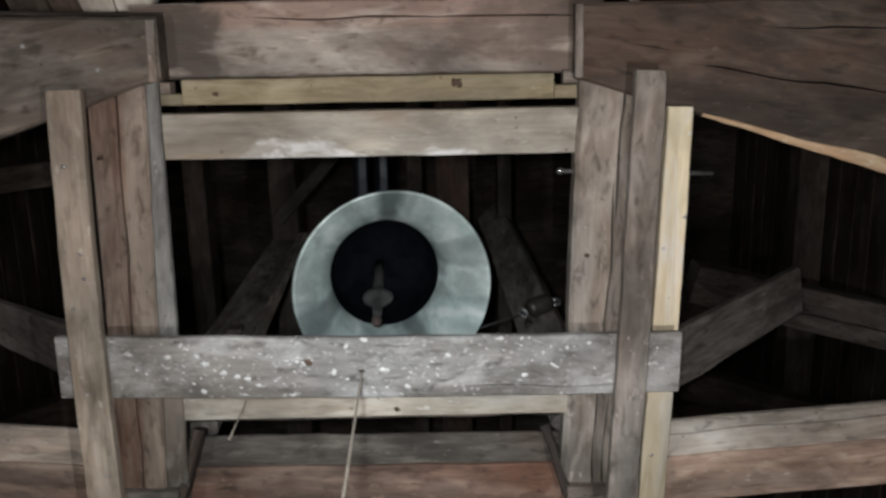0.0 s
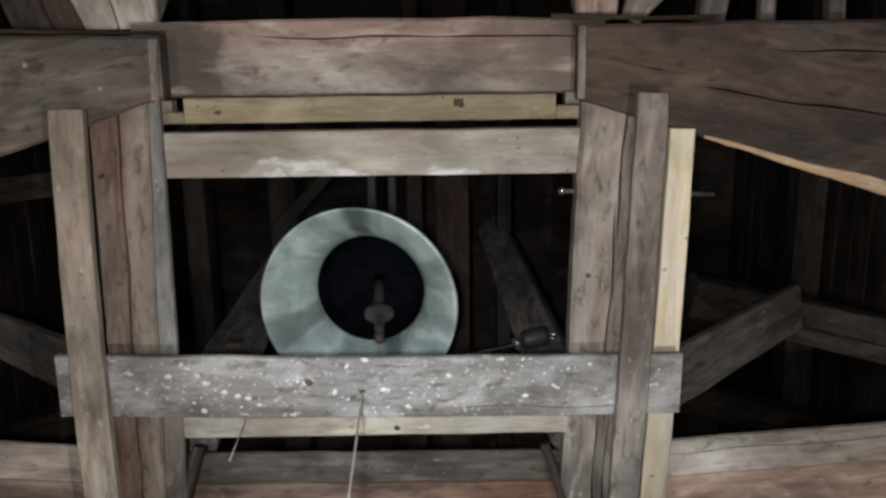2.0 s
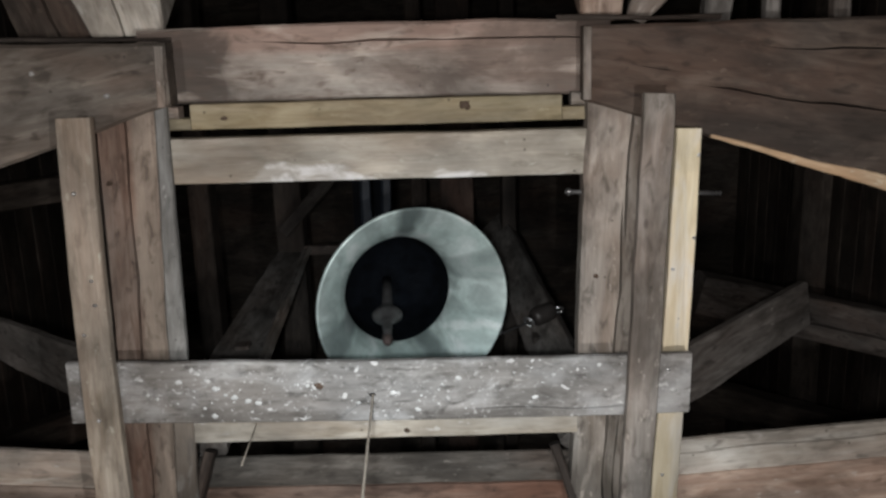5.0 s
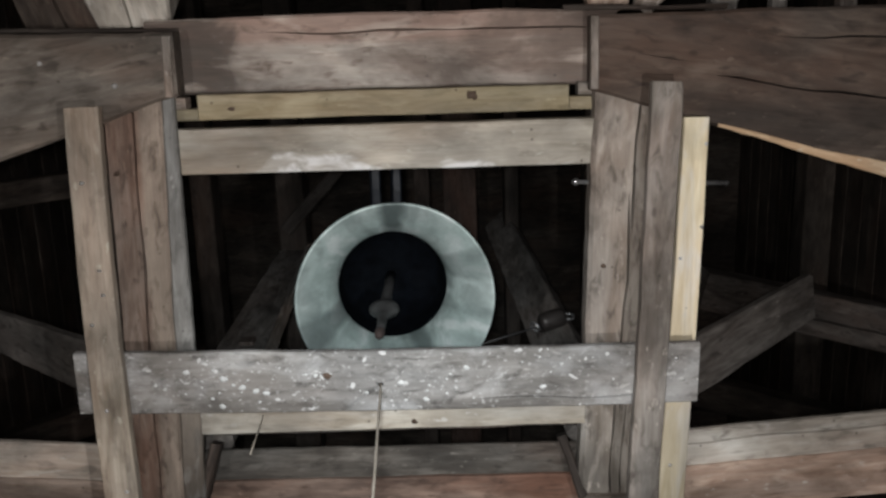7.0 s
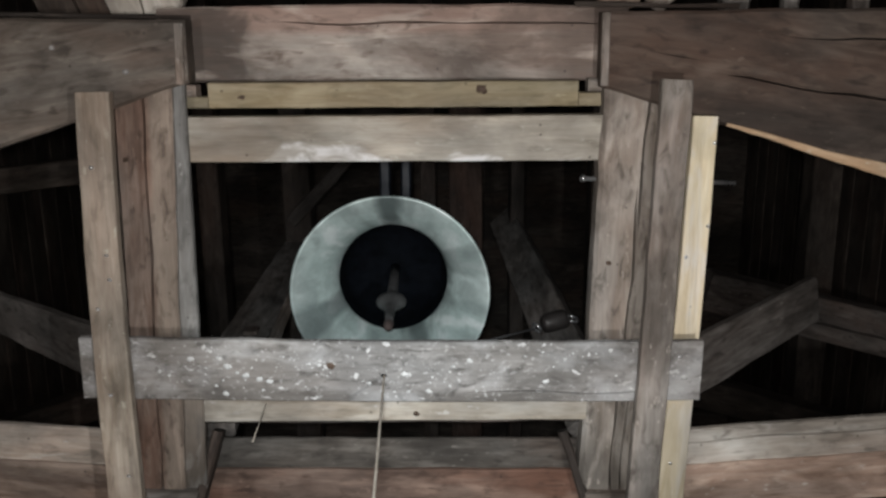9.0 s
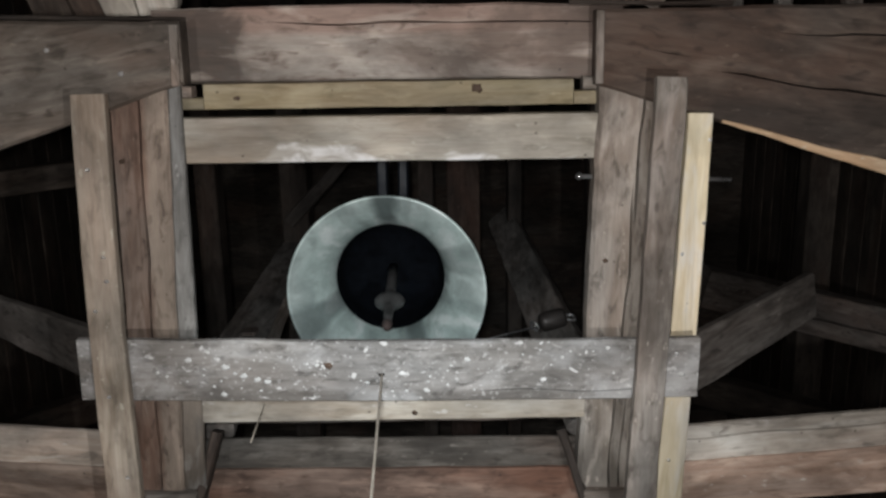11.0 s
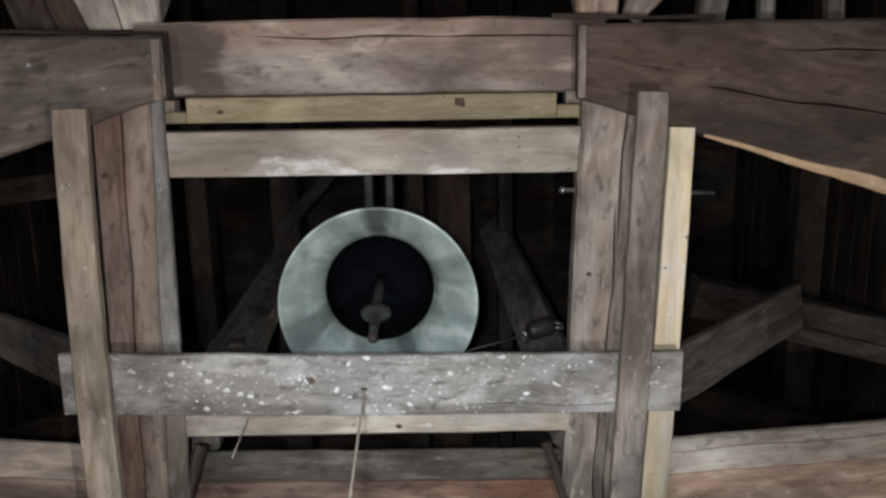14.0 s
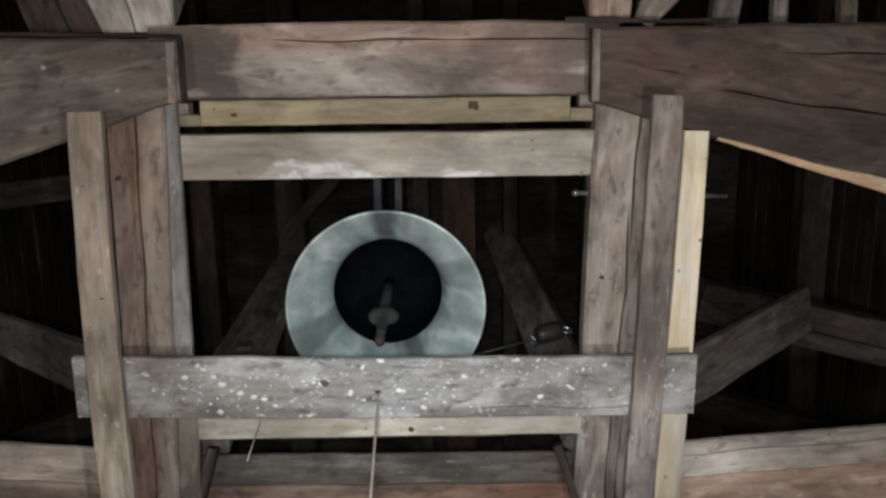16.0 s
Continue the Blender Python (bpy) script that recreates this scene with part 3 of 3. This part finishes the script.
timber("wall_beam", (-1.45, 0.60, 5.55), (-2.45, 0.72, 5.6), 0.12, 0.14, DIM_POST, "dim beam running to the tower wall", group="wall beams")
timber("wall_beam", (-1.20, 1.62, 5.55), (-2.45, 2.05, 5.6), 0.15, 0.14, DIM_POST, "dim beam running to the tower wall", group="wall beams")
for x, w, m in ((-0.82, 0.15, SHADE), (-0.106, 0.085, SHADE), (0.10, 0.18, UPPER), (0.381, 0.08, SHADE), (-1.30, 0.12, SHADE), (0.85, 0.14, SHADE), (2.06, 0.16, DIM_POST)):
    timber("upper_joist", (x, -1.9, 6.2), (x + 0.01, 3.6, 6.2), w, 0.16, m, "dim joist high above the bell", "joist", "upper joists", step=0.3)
timber("strut", (-0.84, 1.0, 6.125), (-0.48, 0.62, 6.125), 0.07, 0.08, DARK, "small diagonal strut under the upper joists", "strut")

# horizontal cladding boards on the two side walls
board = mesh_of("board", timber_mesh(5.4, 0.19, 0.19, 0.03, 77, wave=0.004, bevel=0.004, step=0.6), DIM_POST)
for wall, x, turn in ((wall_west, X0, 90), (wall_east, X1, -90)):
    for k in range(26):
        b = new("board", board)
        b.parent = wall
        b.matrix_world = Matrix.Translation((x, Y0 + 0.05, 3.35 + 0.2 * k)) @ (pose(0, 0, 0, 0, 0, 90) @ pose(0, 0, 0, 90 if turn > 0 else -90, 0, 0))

# ---- the bell ----
PIVOT = (-0.196, 0.875, 4.725)
LIP = -0.375
bell = new("bell")
bell.matrix_world = pose(*PIVOT)
tagged(bell, "grey-green bronze church bell swinging over the frame", "bell")
part("bell_body", lathe([(r * 1.018, z + LIP) for r, z in (
    (0.322, 0.004), (0.328, 0.0), (0.332, 0.006), (0.331, 0.014), (0.308, 0.042), (0.277, 0.086), (0.249, 0.15), (0.230, 0.22), (0.219, 0.29), (0.2145, 0.345), (0.213, 0.372),
    (0.206, 0.388), (0.188, 0.402), (0.14, 0.420), (0.06, 0.428), (0.0, 0.43), (0.0, 0.405), (0.14, 0.40), (0.192, 0.36), (0.192, 0.215), (0.199, 0.180), (0.216, 0.132), (0.252, 0.072), (0.294, 0.028))], 96, True), BRONZE, bell)
# added near-black shell that stands for the unlit inside
part("bell_lining", lathe([(r * 1.018, z + LIP) for r, z in ((0.1915, 0.214), (0.186, 0.23), (0.184, 0.30), (0.168, 0.345), (0.11, 0.372), (0.0, 0.376))], 72), UNLIT_INSIDE, bell, "unlit inside of the bell, its shade put into a near-black colour")
for side in (-1, 1):
    timber("headstock_bar", (0.039 * side, -0.44, 0.09), (0.039 * side, 0.44, 0.09), 0.040, 0.14, BLUE, parent=bell)
part("crown_loop", rod([(-0.06, 0, 0.03), (-0.06, 0, 0.09), (0, 0, 0.24), (0.06, 0, 0.09), (0.06, 0, 0.03)], 0.018), BRONZE, bell)
arm = part("lever_arm", rod([(0.04, 0.32, 0.10), (0.17, 0.295, -0.08), (0.31, 0.262, -0.13), (0.56, 0.195, -0.14)], 0.0045), CLAPPER, bell, "thin iron lever arm")
part("lever_weight", lathe([(0.0, -0.052), (0.026, -0.05), (0.034, -0.042), (0.036, -0.03), (0.036, 0.034), (0.030, 0.046), (0.0, 0.048)], 24), BLACK_IRON, bell, "short round iron weight on the lever").matrix_basis = pose(0.590, 0.180, -0.13, 0, 80, -12)
part("shackle", rod([(0.022 * math.cos(a) , 0.022 * math.sin(a), 0) for a in [k * 0.45 for k in range(13)]], 0.005, 6), STEEL, bell, "bright iron shackle").matrix_basis = pose(0.652, 0.172, -0.130, 50, 0, 20)
part("shackle", rod([(0.02 * math.cos(a), 0.02 * math.sin(a), 0) for a in [k * 0.45 for k in range(13)]], 0.005, 6), STEEL, bell, "bright iron shackle").matrix_basis = pose(0.522, 0.20, -0.145, 60, 0, 60)

shape = lathe([(0, 0.0), (0.018, -0.005), (0.017, -0.12), (0.019, -0.25), (0.021, -0.292), (0.030, -0.300), (0.046, -0.310), (0.052, -0.328), (0.050, -0.346), (0.036, -0.366), (0.024, -0.384), (0.018, -0.40), (0.0145, -0.46), (0.0135, -0.505), (0, -0.506)], 28)
for v in shape.verts:
    v.co.y *= 0.62 if v.co.z < -0.29 and v.co.z > -0.39 else 0.85
clapper = part("clapper", shape, CLAPPER, bell, "worn grey iron clapper with a flattened ball")
part("clapper_tip", lathe([(0, -0.504), (0.012, -0.505), (0.017, -0.515), (0.016, -0.535), (0.010, -0.550), (0, -0.552)], 20), RUST, clapper, "rusty red tip of the clapper")
clapper.matrix_basis = pose(0, 0, -0.01)

# ---- ropes, bolts, screws ----
cord = part("bell_rope", rod([(-0.165, 0.861, 3.66), (-0.165, 0.861, 3.60), (-0.150, 0.832, 3.25), (-0.135, 0.803, 2.9), (-0.10, 0.74, 2.0), (-0.06, 0.69, 0.9), (-0.04, 0.67, 0.02)], 0.0028, 8), ROPE)
tagged(cord, "thin grey rope hanging through the board", "rope")
wire = part("loose_cord", rod([(-0.510, 1.020, 3.80), (-0.507, 1.014, 3.775), (-0.482, 0.976, 3.58), (-0.459, 0.941, 3.40)], 0.0016, 6), ROPE)
tagged(wire, "thin loose cord hanging from a batten", "cord")
bolt = new("tie_bolt")
bolt.matrix_world = pose(0.352, 0.402, 3.84)
tagged(bolt, "zinc tie bolt through a joist", "bolt")
part("bolt_shank", rod([(0, 0, 0), (0.415, 0.016, 0)], 0.006), STEEL, bolt)
part("nut", rod([(0.004, 0, 0), (0.014, 0, 0)], 0.010, 6), STEEL, bolt)


def screw(x, y, z, thing):
    s = part("screw", lathe([(0, -0.002), (0.004, -0.002), (0.0055, 0.001), (0.0055, 0.004), (0, 0.004)], 12), STEEL)
    s.matrix_world = pose(x, y, z)
    return fixed_to(tagged(s, "shiny zinc screw head"), thing)


def blemish(name, x, y, z, r, material, thing, label=""):
    """A knot, nail head or lump of bird lime, slightly proud of the underside of a timber."""
    bm = lathe([(0, -0.0035), (r * 0.5, -0.003), (r, 0.0), (r, 0.004), (0, 0.004)], 14)
    for v in bm.verts:
        k = 1 + 0.7 * noise.noise((v.co.x * 120 + x * 40, v.co.y * 120, y * 30))
        v.co.x, v.co.y = v.co.x * k * 1.25, v.co.y * k
    s = part(name, bm, material)
    s.matrix_world = pose(x, y, z)
    return fixed_to(tagged(s, label), thing)


for x, y, z in ((0.662, 0.294, 3.70), (0.659, 0.505, 3.70), (0.607, 0.585, 3.70), (0.598, 1.163, 3.70)):
    screw(x, y, z, new_plank)
screw(0.578, 0.818, 3.60, rope_board)
KNOT = metal("dark_knot", ((0.04, 0.026, 0.018), (0.09, 0.058, 0.04)), 0.8, 0.0)
LIME = metal("bird_lime", ((0.36, 0.37, 0.37), (0.58, 0.59, 0.60)), 0.85, 0.0)
HOLE = metal("dark_hole", ((0.006, 0.005, 0.005), (0.012, 0.01, 0.01)), 0.9, 0.0)
blemish("knot", -0.535, 0.181, 3.84, 0.009, KNOT, ochre, "dark brown knot")
blemish("knot", 0.091, 0.166, 3.84, 0.013, KNOT, ochre, "dark brown knot")
blemish("knot", -0.093, 1.049, 3.785, 0.008, KNOT, low_batten, "dark brown knot")
blemish("knot", -0.300, 0.834, 3.60, 0.011, KNOT, rope_board, "dark brown knot")
blemish("knot", -0.830, 0.332, 3.78, 0.006, KNOT, joist_a, "small dark knot")
blemish("knot", 0.425, 0.62, 3.78, 0.006, KNOT, joist_b, "small dark knot")
blemish("nail", -0.80, 0.11, 3.748, 0.005, IRON, knee_b, "rusty nail head")
blemish("nail", -0.97, 0.05, 3.73, 0.005, IRON, knee_b, "rusty nail head")
blemish("rope_hole", -0.165, 0.861, 3.60, 0.006, HOLE, rope_board, "dark drilled rope hole")
for x, y, r in ((-0.328, 0.832, 0.011), (-0.345, 0.838, 0.006), (-0.316, 0.824, 0.006), (-0.202, 0.882, 0.009), (-0.218, 0.876, 0.004), (0.29, 0.82, 0.007), (0.31, 0.806, 0.005), (-0.552, 0.834, 0.008), (-0.568, 0.906, 0.011), (-0.59, 0.885, 0.006)):
    blemish("bird_dropping", x, y, 3.601, r * 0.65, LIME, rope_board, "white bird dropping")
scatter = random.Random(12)
for cx, cy, spread, count in ((-0.62, 0.85, 0.06, 12), (-0.42, 0.85, 0.07, 12), (-0.33, 0.83, 0.03, 6), (-0.12, 0.88, 0.09, 8), (0.08, 0.84, 0.06, 5), (0.26, 0.81, 0.035, 6), (0.40, 0.83, 0.05, 6), (0.585, 0.85, 0.025, 6)):
    for k in range(count):
        x, y = cx + scatter.gauss(0, spread), min(0.905, max(0.782, cy + scatter.gauss(0, 0.03)))
        if x > 0.435 and x < 0.55 or x > 0.615:
            continue
        blemish("bird_dropping", x, y, 3.601, scatter.choice((0.0025, 0.003, 0.0035, 0.004, 0.0075)), LIME, rope_board, "white bird dropping")
for x, y, z in ((-0.851, 0.327, 3.602), (-0.828, 0.538, 3.584), (-0.824, 0.60, 3.579), (-0.858, 0.672, 3.573), (-0.843, 0.89, 3.554), (-0.81, 1.10, 3.536)):
    blemish("nail", x, y, z, 0.0042, STEEL, plank_a, "bright nail head")


# ---- how things move ----
def swing(t):
    """The bell's angle at t seconds: rung at first, then left to die away."""
    size = float(np.interp(t, (0, 3.4, 4.1, 5.6, 7.2, 9, 12, 16), (25.5, 22.9, 20.8, 13, 6.5, 4.2, 2.4, 1.5)))
    turns = float(np.interp(t, (-0.79, 0.10, 0.99, 1.865, 2.825, 3.63, 4.54, 16.0), (0, 1, 2, 3, 4, 5, 6, 19.364)))
    return 2.5 + size * math.sin(math.pi * turns)


def clap(t):
    """The clapper's own lean, quicker than the bell."""
    size = float(np.interp(t, (0, 1, 2, 4.5, 7, 16), (8, 7, 5.5, 5.5, 1.5, 0.6)))
    return size * math.cos(2 * math.pi * (t - 0.6) / 0.75)


def motions():
    steps = [k / 10 for k in range(161)]
    walk(bell, [(t, pose(*PIVOT, 0, -swing(t), 0)) for t in steps])
    walk(clapper, [(t, pose(0, 0, -0.01, 6, swing(t) - clap(t), 0)) for t in steps])


motions()
